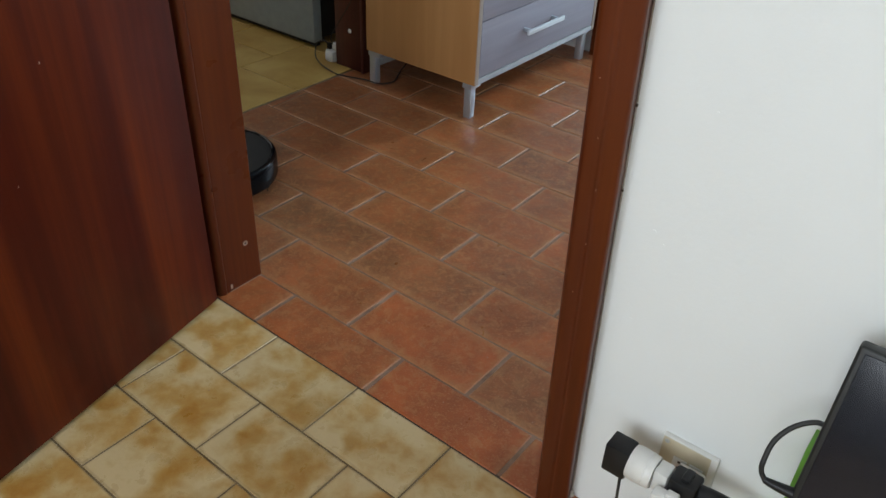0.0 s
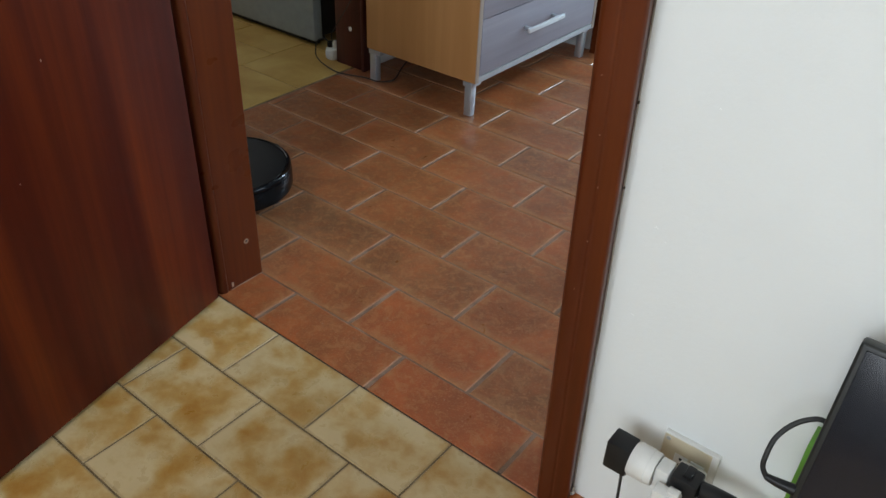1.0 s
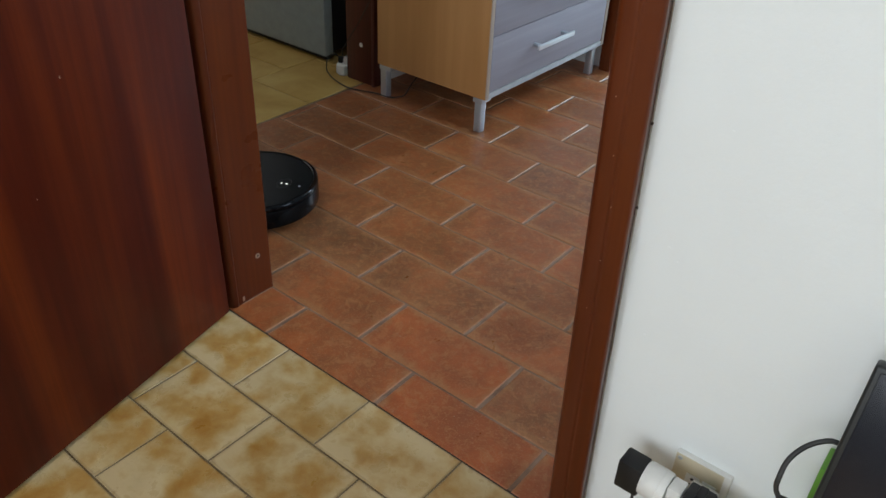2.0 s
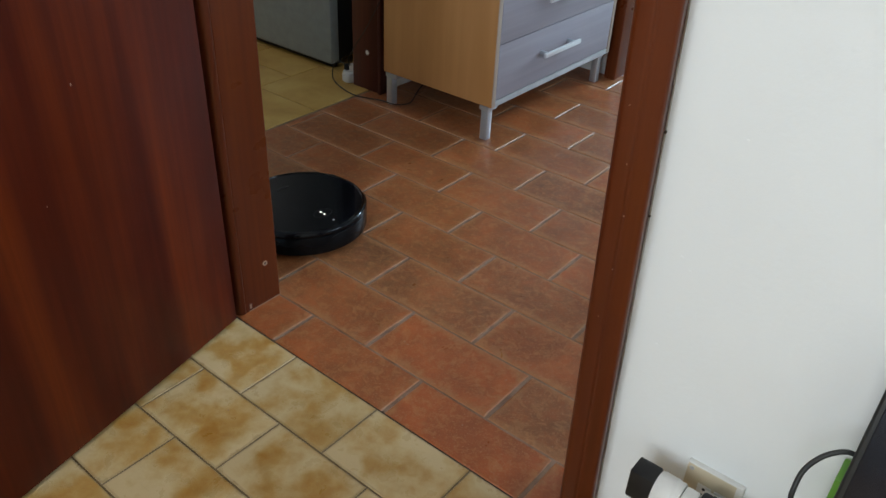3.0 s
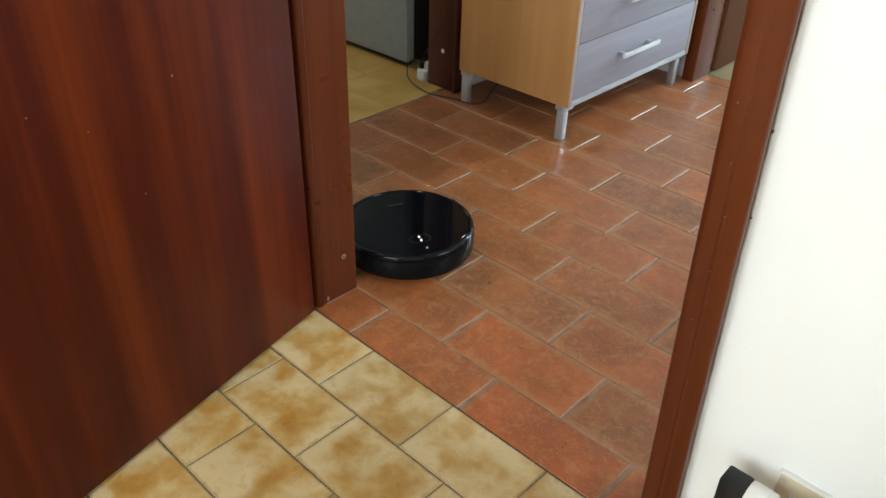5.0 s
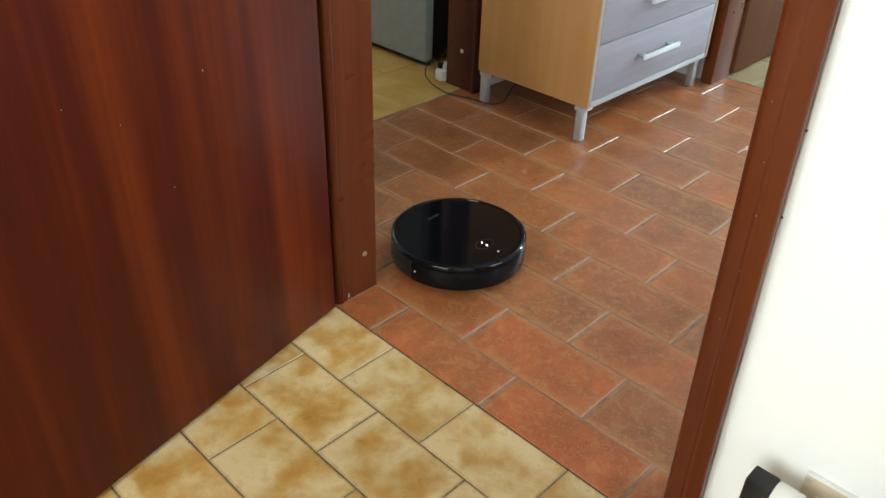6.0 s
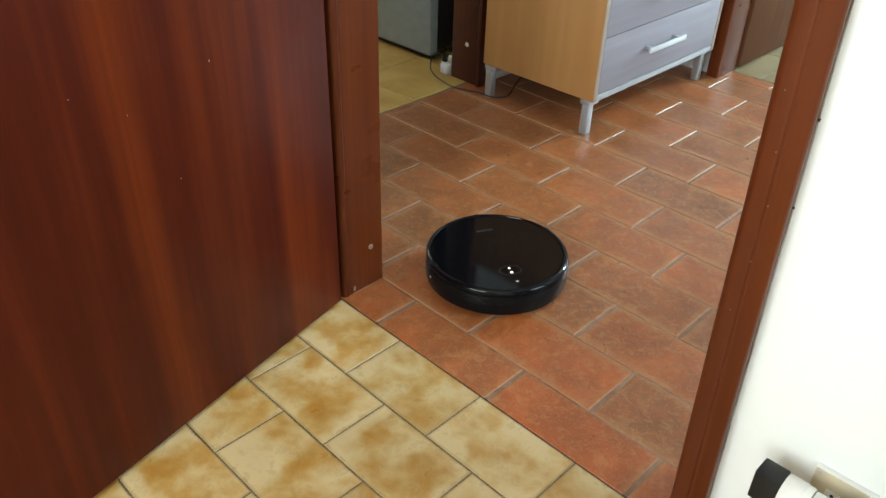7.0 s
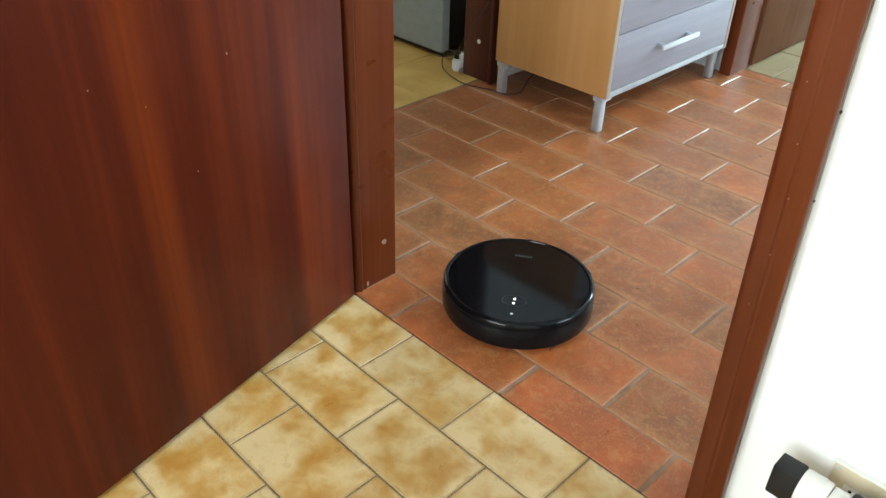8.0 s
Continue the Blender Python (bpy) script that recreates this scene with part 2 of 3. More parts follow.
# ---- mesh helpers ----
def box_into(bm, x0, y0, z0, x1, y1, z1, bevel=0.0, segments=2):
    made = bmesh.ops.create_cube(bm, size=1)["verts"]
    for v in made:
        v.co = Vector(((x0 + x1) / 2 + v.co.x * (x1 - x0), (y0 + y1) / 2 + v.co.y * (y1 - y0), (z0 + z1) / 2 + v.co.z * (z1 - z0)))
    if bevel:
        edges = list({e for v in made for e in v.link_edges})
        bmesh.ops.bevel(bm, geom=edges, offset=bevel, segments=segments, affect="EDGES", profile=0.5)
    return bm


def box(*args, **more):
    return box_into(bmesh.new(), *args, **more)


def boxes(*rows, bevel=0.0):
    bm = bmesh.new()
    for row in rows:
        box_into(bm, *row, bevel=bevel)
    return bm


def lathe(profile, start=0.0, end=360.0, steps=72, capped=True):
    """A turned solid about z from (radius, height) pairs."""
    bm = bmesh.new()
    full = abs(end - start) >= 360
    rings = []
    count = steps if full else steps + 1
    for n in range(count):
        a = radians(start + (end - start) * n / steps)
        rings.append([bm.verts.new((r * math.cos(a), r * math.sin(a), z)) for r, z in profile])
    for n in range(count if full else count - 1):
        a, b = rings[n], rings[(n + 1) % count]
        for k in range(len(profile) - 1):
            bm.faces.new((a[k], b[k], b[k + 1], a[k + 1]))
    if full and capped:
        bm.faces.new([r[-1] for r in rings])
        bm.faces.new([r[0] for r in reversed(rings)])
    if not full:
        bm.faces.new(list(reversed(rings[0])))
        bm.faces.new(rings[-1])
    bmesh.ops.remove_doubles(bm, verts=bm.verts, dist=1e-6)
    bmesh.ops.recalc_face_normals(bm, faces=bm.faces)
    return bm


def prism(outline, z0, z1):
    """An upright solid over a plan outline."""
    bm = bmesh.new()
    low = [bm.verts.new((x, y, z0)) for x, y in outline]
    top = [bm.verts.new((x, y, z1)) for x, y in outline]
    n = len(outline)
    for k in range(n):
        bm.faces.new((low[k], low[(k + 1) % n], top[(k + 1) % n], top[k]))
    bm.faces.new(top)
    bm.faces.new(list(reversed(low)))
    bmesh.ops.recalc_face_normals(bm, faces=bm.faces)
    return bm


def glide(points, steps=8):
    """Points along a smooth line through the given ones."""
    pts = [Vector(p) for p in points]
    pts = [2 * pts[0] - pts[1]] + pts + [2 * pts[-1] - pts[-2]]
    out = []
    for k in range(1, len(pts) - 2):
        p0, p1, p2, p3 = pts[k - 1:k + 3]
        for s in range(steps):
            u = s / steps
            out.append(0.5 * (2 * p1 + (p2 - p0) * u + (2 * p0 - 5 * p1 + 4 * p2 - p3) * u * u + (3 * p1 - p0 - 3 * p2 + p3) * u ** 3))
    return out + [pts[-2]]


def tube_into(bm, points, radius, sides=10):
    rings = []
    side = None
    for k, p in enumerate(points):
        along = (points[min(k + 1, len(points) - 1)] - points[max(k - 1, 0)]).normalized()
        if side is None:
            side = along.orthogonal().normalized()
        side = (side - along * side.dot(along)).normalized()
        other = along.cross(side)
        r = radius(k / (len(points) - 1)) if callable(radius) else radius
        rings.append([bm.verts.new(p + r * (math.cos(2 * math.pi * n / sides) * side + math.sin(2 * math.pi * n / sides) * other)) for n in range(sides)])
    for a, b in zip(rings, rings[1:]):
        for n in range(sides):
            bm.faces.new((a[n], a[(n + 1) % sides], b[(n + 1) % sides], b[n]))
    bm.faces.new(list(reversed(rings[0])))
    bm.faces.new(rings[-1])
    return bm


def tube(points, radius, sides=10, smooth=8):
    return tube_into(bmesh.new(), glide(points, smooth), radius, sides)


def mesh_of(name, bm, mat, smooth=True):
    data = bpy.data.meshes.new(name)
    bmesh.ops.recalc_face_normals(bm, faces=bm.faces)
    bm.to_mesh(data)
    bm.free()
    data.materials.append(mat)
    if smooth:
        data.shade_smooth()
        data.set_sharp_from_angle(angle=radians(35))
    return data


def part(name, bm, mat, parent=None, label="", at=None):
    ob = new(name, mesh_of(name, bm, mat))
    if parent:
        ob.parent = parent
    if at:
        ob.matrix_basis = at
    return tagged(ob, label) if label else ob


def thing(name, label, category, at=None, group="", kind=""):
    ob = new(name)
    ob.empty_display_size = 0.05
    if at:
        ob.matrix_basis = at
    return tagged(ob, label, category, group, kind)


def structure(name, bm, mat, label, category):
    return tagged(part(name, bm, mat), label, category, kind="structure")


# ---- walls, floors, ceiling ----
CEIL = 2.7
floor_room = structure("floor_room", box(-0.6, -2.6, -0.12, 2.4, -0.0033, -0.0022), YELLOW_GROUT,
                       "room floor of glazed yellow tiles in brown grout", "floor")
floor_hall = structure("floor_hall", box(-0.706, 0.0021, -0.12, 2.5, 2.0, -0.0024), RED_GROUT,
                       "hall floor of worn terracotta tiles in pale grout", "floor")
floor_kitchen = structure("floor_kitchen", box(-2.6, -1.2, -0.12, -0.709, 2.4, -0.0025), YELLOW_GROUT,
                          "kitchen floor of golden yellow tiles", "floor")
floor_far = structure("floor_far_room", box(-0.6, 2.003, -0.12, 2.2, 5.2, -0.0025), YELLOW_GROUT,
                      "far room floor of pale yellow tiles", "floor")
structure("threshold_strip", box(-0.6, -0.0032, -0.1, 2.4, 0.0020, -0.0019), GAP, "thin dark joint strip in the doorway floor", "threshold")
ceiling = structure("ceiling", box(-2.8, -2.8, CEIL, 2.7, 5.4, CEIL + 0.15), CEILING_PAINT, "plain white ceiling", "ceiling")


def wall_x(name, y0, y1, spans, label):
    """A wall along x, in blocks (x0, x1, z0, z1) that leave its openings free."""
    return structure(name, boxes(*[(a, y0, z0, b, y1, z1) for a, b, z0, z1 in spans]), WHITE_WALL, label, "wall")


def wall_y(name, x0, x1, spans, label):
    return structure(name, boxes(*[(x0, a, z0, x1, b, z1) for a, b, z0, z1 in spans]), WHITE_WALL, label, "wall")


wall_doorway = wall_x("wall_doorway", 0.05, 0.108, [(-0.66, -0.05, 0, CEIL), (0.8442, 2.5, 0, CEIL), (-0.05, 0.8442, 2.09, CEIL)],
       "white plastered wall with scuffs round the doorway")
for vert in wall_doorway.data.vertices:
    if abs(vert.co.x - 0.8442) < 0.001:
        vert.co.x = 0.849 - 0.025 * vert.co.z
for x, z, r in ((0.905, 0.53, 0.0013), (0.89, 0.545, 0.0017), (0.93, 0.72, 0.0012), (0.885, 0.40, 0.0014)):
    blister = bmesh.new()
    bmesh.ops.create_icosphere(blister, subdivisions=2, radius=r, matrix=Matrix.Diagonal((1.3, 0.35, 1, 1)))
    part("paint_blister", blister, WHITE_WALL, wall_doorway, "", pose(x, 0.05, z, 0, 35, 0))
wall_x("wall_room_window", -2.8, -2.6, [(-0.8, 0.3, 0, CEIL), (1.6, 2.6, 0, CEIL), (0.3, 1.6, 0, 0.9), (0.3, 1.6, 2.2, CEIL)],
       "white room wall with a window opening")
wall_y("wall_room_east", 2.4, 2.6, [(-2.6, 0.05, 0, CEIL)], "plain white room wall")
wall_y("wall_room_west", -0.8, -0.6, [(-2.6, 0.05, 0, CEIL)], "plain white room wall")
wall_y("wall_kitchen_doorway", -0.78, -0.66, [(1.16, 2.0, 0, CEIL), (0.05, 0.25, 0, CEIL), (0.25, 1.16, 2.09, CEIL)],
       "white wall with the kitchen doorway")
wall_x("wall_far_doorway", 1.91, 2.02, [(-0.66, -0.15, 0, CEIL), (0.74, 2.5, 0, CEIL), (-0.15, 0.74, 2.09, CEIL)],
       "white wall with the far room doorway")
wall_y("wall_hall_end", 2.5, 2.7, [(0.108, 0.65, 0, CEIL), (1.55, 1.91, 0, CEIL), (0.65, 1.55, 0, 0.8), (0.65, 1.55, 2.2, CEIL)],
       "white hall end wall with a window opening")
wall_y("wall_kitchen_window", -2.8, -2.6, [(-1.2, -0.1, 0, CEIL), (1.1, 2.4, 0, CEIL), (-0.1, 1.1, 0, 0.9), (-0.1, 1.1, 2.1, CEIL)],
       "white kitchen wall with a window opening")
wall_x("wall_kitchen_north", 2.4, 2.5, [(-2.8, -1.2, 0, CEIL)], "plain white kitchen wall")
wall_x("wall_kitchen_south", -1.4, -1.2, [(-2.8, -0.8, 0, CEIL)], "plain white kitchen wall")
wall_x("wall_far_window", 5.2, 5.4, [(-0.8, 0.8, 0, CEIL), (1.6, 2.4, 0, CEIL), (0.8, 1.6, 0, 1.5), (0.8, 1.6, 2.5, CEIL)],
       "white far room wall with a window opening")
wall_y("wall_far_east", 2.2, 2.4, [(2.02, 5.2, 0, CEIL)], "plain white far room wall")
wall_y("wall_far_west", -0.8, -0.6, [(2.02, 5.2, 0, CEIL)], "plain white far room wall")


# ---- door frames and doors ----
def rounded(outline, radius=0.006, steps=3):
    """A plan outline with its corners rounded."""
    out, n = [], len(outline)
    for k in range(n):
        p, a, b = Vector(outline[k]), Vector(outline[k - 1]), Vector(outline[(k + 1) % n])
        r = min(radius, (a - p).length / 2.2, (b - p).length / 2.2)
        u, v = p + (a - p).normalized() * r, p + (b - p).normalized() * r
        for s in range(steps + 1):
            w = s / steps
            q = (1 - w) ** 2 * u + 2 * w * (1 - w) * p + w * w * v
            out.append((q.x, q.y))
    return out


frame_1 = thing("door_frame", "reddish mahogany door frame with screw plugs and chipped varnish", "door frame", pose(-0.006, 0, 0))
# post beside the open door: a rounded bead a fine groove, then the flat lining
bead = [(-0.0150 + 0.0165 * math.sin(math.pi * k / 20), 0.0020 + 0.0150 * (1 - math.cos(math.pi * k / 20))) for k in range(11)]
part("post", prism([(-0.05, 0.0080), (-0.0158, 0.0080)] + bead + [(0.0012, 0.0186), (0.0002, 0.0200), (-0.0008, 0.0212), (-0.0003, 0.0228), (0.0, 0.025), (0.0, 0.116), (-0.002, 0.118), (-0.05, 0.118)], 0.0, 2.09), FRAME_WOOD, frame_1)
part("base_caulk", box(-0.001, 0.029, 0.0, 0.0016, 0.1175, 0.0014, bevel=0.0005), PUTTY, frame_1, "pale caulk along the foot of the post")
# post beside the white wall: two flat bands with a fine groove between them
# this post stands a little out of plumb
OUT = pose(0.83, 0, 0, 0, -1.43, 0) @ pose(-0.83, 0, 0)
part("post", prism(rounded([(0.857, 0.112), (0.857, 0.047), (0.8642, 0.0215), (0.8625, 0.0165), (0.8455, 0.0028), (0.8425, 0.0032), (0.8405, 0.0), (0.821, 0.0), (0.8135, 0.006), (0.8125, 0.118), (0.857, 0.118)], 0.003), 0.0, 2.085),
     FRAME_WOOD, frame_1, "", OUT)
# black strip added to stand for the shade between leaf and post
part("seal", box(-0.048, -0.0105, 0.0, -0.021, 0.0008, 2.04, bevel=0.001), RUBBER, frame_1, "black strip for the shade in the hinge gap")
part("caulk", box(0.8572, 0.0470, 0.0, 0.8590, 0.0498, 2.08, bevel=0.0005), CAULK, frame_1, "dirty caulk line along the plaster", OUT)
for z, h in ((0.70, 0.004), (0.585, 0.003)):
    part("nick", box(-0.0012, -0.001, -h / 2, 0.0016, 0.001, h / 2, bevel=0.0006), GAP, frame_1, "dark chip in the plaster edge", OUT @ pose(0.8592, 0.0462, z, 0, 8, 0))
for x, z, s in ((0.8575, 0.005, 1.0), (0.8625, 0.010, 0.8), (0.8545, 0.002, 0.8), (0.861, 0.019, 0.55)):
    lump = bmesh.new()
    bmesh.ops.create_icosphere(lump, subdivisions=2, radius=0.0055 * s)
    for v in lump.verts:
        v.co *= 1 + 0.25 * math.sin(900 * v.co.x + 40 * z) * math.cos(700 * v.co.z)
    part("plaster_crumb", lump, CAULK, frame_1, "crumbled plaster at the foot of the post", pose(x, 0.040, z, 20, 30 * s, 0))
part("head", box(-0.049, 0.003, 2.045, 0.849, 0.116, 2.088, bevel=0.004), FRAME_WOOD, frame_1)
plug = lathe([(0.0035, 0.0), (0.0062, 0.0), (0.0062, 0.0012), (0.0035, 0.0014), (0.003, 0.0002)], steps=20, capped=False)
part("screw_plug", plug, PUTTY, frame_1, "pale plugged screw hole", pose(0.0004, 0.083, 0.103, 0, 90, 0))
part("screw_plug", lathe([(0.0, 0.0), (0.002, 0.0002), (0.0018, 0.0012), (0.0, 0.0014)], steps=12, capped=False), RUBBER, frame_1, "", pose(0.0004, 0.083, 0.103, 0, 90, 0))
part("nick", box(-0.001, -0.003, -0.006, 0.0016, 0.003, 0.006, bevel=0.001), PUTTY, frame_1, "pale chip in the varnish", pose(-0.0005, 0.034, 0.012, 0, 0, 10))
random.seed(5)
for x, z in ((0.834, 0.668), (0.838, 0.52), (0.829, 0.44), (0.826, 0.74), (0.841, 0.60)):
    part("nick", box(-0.0005, -0.0004, -0.0009, 0.0005, 0.0006, 0.0009, bevel=0.0002), PUTTY, frame_1, "", OUT @ pose(x + 0.004, 0.0, z, 0, random.uniform(-40, 40), 0))

# open door leaf, hinged beside the post
door_1 = thing("door_1", "open mahogany veneered door with flame grain", "door", pose(0.004, -0.012, 0.0, 0, 0, 12.4) @ pose(0, 0, 0, 0, -0.3, 0), kind="structure")
part("leaf", box(-0.042, -0.80, 0.009, 0.0, 0.0, 2.04, bevel=0.0025), DOOR_WOOD, door_1)
for y, z, s in ((-0.272, 0.632, 0.6), (-0.36, 0.47, 0.42), (-0.43, 0.60, 0.3), (-0.51, 0.65, 0.4)):
    part("nick", lathe([(0.0, 0.0), (0.0022 * s, 0.0), (0.0017 * s, 0.0009), (0.0, 0.0011)], steps=10, capped=False), PUTTY, door_1, "", pose(-0.0003, y, z, 0, 90, 0) @ Matrix.Diagonal((1.9, 1, 1, 1)))
part("hinge", lathe([(0.0, 0.0), (0.007, 0.0), (0.007, 0.09), (0.0, 0.09)], steps=16, capped=False), SATIN, door_1, "steel hinge barrel", pose(-0.048, 0.004, 1.75))
part("hinge", lathe([(0.0, 0.0), (0.007, 0.0), (0.007, 0.09), (0.0, 0.09)], steps=16, capped=False), SATIN, door_1, "steel hinge barrel", pose(-0.048, 0.004, 0.95))

# kitchen doorway frame
frame_2 = thing("door_frame", "dark mahogany kitchen door frame with a pale plug", "door frame", pose(-0.66, 1.14, 0))
part("post", box(-0.125, 0.0, 0.0, -0.002, 0.04, 2.09, bevel=0.004), DARK_WOOD, frame_2)
part("casing", prism(rounded([(0.0, -0.004), (0.014, -0.004), (0.014, 0.052), (0.0, 0.052)], 0.004), 0.0, 2.12), DARK_WOOD, frame_2)
part("post", box(-0.125, -0.9, 0.0, 0.0, -0.86, 2.09, bevel=0.004), DARK_WOOD, frame_2)
part("head", box(-0.123, -0.858, 2.05, -0.003, -0.002, 2.088, bevel=0.004), DARK_WOOD, frame_2)
part("screw_plug", lathe([(0.0, 0.0), (0.008, 0.0), (0.0075, 0.0015), (0.003, 0.002), (0.0, 0.001)], steps=20, capped=False), WHITE_PLASTIC, frame_2, "pale plug over a screw", pose(-0.052, 0.0004, 0.139, 90, 0, 0))

# far doorway frame and its open door
frame_3 = thing("door_frame", "brown wooden frame of the far room door", "door frame", pose(-0.114, 1.91, 0))
part("post", prism(rounded([(-0.046, -0.03), (0.0, -0.03), (0.0, 0.112), (-0.035, 0.112), (-0.035, 0.0), (-0.046, 0.0)], 0.004), 0.0, 2.12), FRAME_WOOD, frame_3)
part("post", prism(rounded([(0.854, -0.03), (0.808, -0.03), (0.808, 0.112), (0.85, 0.112), (0.85, 0.0), (0.854, 0.0)], 0.004), 0.0, 2.12), FRAME_WOOD, frame_3)
part("head", box(0.001, -0.029, 2.05, 0.807, 0.11, 2.088, bevel=0.004), FRAME_WOOD, frame_3)
door_2 = thing("door_2", "open brown wooden door of the far room", "door", pose(-0.105, 2.035, 0), kind="structure")
part("leaf", box(-0.04, 0.0, 0.008, 0.0, 0.8, 2.04, bevel=0.0025), BROWN_DOOR, door_2)


# ---- chest of drawers ----
def dresser():
    d = thing("chest_of_drawers", "beech chest of drawers with lilac fronts tinted as by cool daylight, on silver legs", "chest of drawers", pose(-0.134, 1.095, 0))
    deep, wide, low, high = 0.457, 0.742, 0.116, 0.846
    # x runs out of the front, y along it
    part("side_panel", box(-deep, 0.0, low, -0.003, 0.018, high, bevel=0.001), BEECH, d)
    part("side_panel", box(-deep, wide - 0.018, low, -0.003, wide, high, bevel=0.001), BEECH, d)
    part("edge_strip", box(-0.0028, 0.0005, low, 0.0, 0.0175, high, bevel=0.0006), EDGE, d, "pale front edge strip")
    part("edge_strip", box(-0.0028, wide - 0.0175, low, 0.0, wide - 0.0005, high, bevel=0.0006), EDGE, d, "pale front edge strip")
    part("back_panel", box(-deep + 0.004, 0.019, low + 0.005, -deep + 0.01, wide - 0.019, high - 0.02), BEECH, d)
    part("base_panel", box(-deep + 0.011, 0.019, low + 0.004, -0.02, wide - 0.019, low + 0.02), BEECH, d)
    part("bottom_rail", box(-0.018, 0.0185, low - 0.001, -0.001, wide - 0.0185, low + 0.018, bevel=0.001), SILVER_PAINT, d, "silver bottom rail")
    part("top_panel", box(-deep - 0.004, -0.004, high + 0.0005, 0.01, wide + 0.004, high + 0.022, bevel=0.0015), BEECH, d)
    step = 0.177
    for n in range(4):
        z = low + 0.020 + n * step
        drawer = part("drawer", box(-0.019, 0.0205, z + 0.0015, -0.0008, wide - 0.0205, z + step - 0.0015, bevel=0.0009), LILAC, d)
        mid, zc = wide / 2 - 0.036, z + step * 0.585
        bar = box(0.026, mid - 0.102, zc - 0.012, 0.035, mid + 0.116, zc + 0.003, bevel=0.0015)
        part("handle", bar, HANDLE, drawer, "brushed aluminium bar handle")
        for y in (mid - 0.078, mid + 0.088):
            box_into(stem := bmesh.new(), -0.0005, y - 0.006, zc - 0.010, 0.0265, y + 0.006, zc + 0.001, bevel=0.001)
            part("handle_post", stem, SATIN, drawer)
    for x, y in ((-0.030, 0.0175), (-deep + 0.022, 0.0175), (-0.034, wide - 0.022), (-deep + 0.022, wide - 0.022)):
        leg = part("leg", box(-0.0128, -0.0128, 0.0, 0.0128, 0.0128, 0.0985, bevel=0.0012), SATIN, d, "square satin silver leg", pose(x, y, 0))
        part("bracket", box(-0.020 if x > -0.1 else -0.016, -0.0155, 0.0988, 0.0165 if x > -0.1 else 0.034, 0.034 if y < 0.1 else 0.0155, 0.1145, bevel=0.002), SATIN, leg)
    return d


dresser()


# ---- kitchen ----
fridge = thing("refrigerator", "grey refrigerator with a flat door in the kitchen", "refrigerator", pose(-1.50, 1.185, 0))
part("cabinet", box(0.0, 0.045, 0.03, 0.55, 0.62, 1.75, bevel=0.004), BLACK, fridge)
part("door", box(0.0, 0.0, 0.022, 0.557, 0.043, 1.74, bevel=0.006), FRIDGE_GREY, fridge)
part("plinth", box(0.02, 0.018, 0.004, 0.545, 0.040, 0.0215, bevel=0.002), BLACK, fridge)
for x in (0.05, 0.5):
    for y in (0.08, 0.57):
        part("foot", lathe([(0.0, 0.0), (0.02, 0.0), (0.018, 0.031), (0.0, 0.031)], steps=20, capped=False), BLACK, fridge, "", pose(x, y, 0))
back_cable = tube([(-0.835, 1.26, 0.004), (-0.832, 1.25, 0.09), (-0.828, 1.235, 0.2), (-0.83, 1.24, 0.33), (-0.84, 1.26, 0.5), (-0.85, 1.3, 0.62)], 0.0035)
tagged(part("cable", back_cable, WHITE_PLASTIC), "thin pale cable hanging behind the refrigerator", "cable")

adapter = thing("plug_adapter", "white multi-plug adapter lying on the kitchen floor", "plug adapter", pose(-0.820, 1.158, 0, 0, 0, 15) @ Matrix.Diagonal((0.76, 0.76, 0.8, 1)))
part("body", lathe([(0.0, 0.0), (0.03, 0.0), (0.034, 0.006), (0.034, 0.045), (0.03, 0.05), (0.0, 0.05)], steps=28, capped=False), WHITE_PLASTIC, adapter)
part("socket_face", box(-0.022, -0.038, 0.008, 0.022, -0.028, 0.046, bevel=0.005), WHITE_PLASTIC, adapter)
part("plug", box(-0.026, -0.012, 0.0505, -0.002, 0.012, 0.078, bevel=0.005), BLACK, adapter, "black plug pushed into the adapter")
part("plug", box(0.004, -0.013, 0.0505, 0.03, 0.013, 0.085, bevel=0.005), WHITE_PLASTIC, adapter)
floor_cable = tube([(-0.830, 1.154, 0.055), (-0.856, 1.150, 0.066), (-0.882, 1.140, 0.052), (-0.874, 1.122, 0.014), (-0.835, 1.102, 0.0035), (-0.781, 1.081, 0.0035),
                    (-0.709, 1.066, 0.004), (-0.651, 1.080, 0.004), (-0.60, 1.098, 0.004), (-0.545, 1.105, 0.004), (-0.520, 1.145, 0.004), (-0.535, 1.187, 0.004),
                    (-0.568, 1.247, 0.004), (-0.60, 1.32, 0.004), (-0.63, 1.40, 0.004)], 0.0022, 8)
tagged(part("cable", floor_cable, RUBBER), "thin black cable snaking over the tiles under the dresser", "cable")

thin_cable = tube([(-0.812, 1.154, 0.060), (-0.795, 1.128, 0.100), (-0.745, 1.118, 0.165), (-0.69, 1.112, 0.235), (-0.640, 1.112, 0.315), (-0.612, 1.15, 0.40), (-0.615, 1.28, 0.52)], 0.0016, 8)
tagged(part("cable", thin_cable, RUBBER), "thin black cable rising past the dark door frame", "cable")

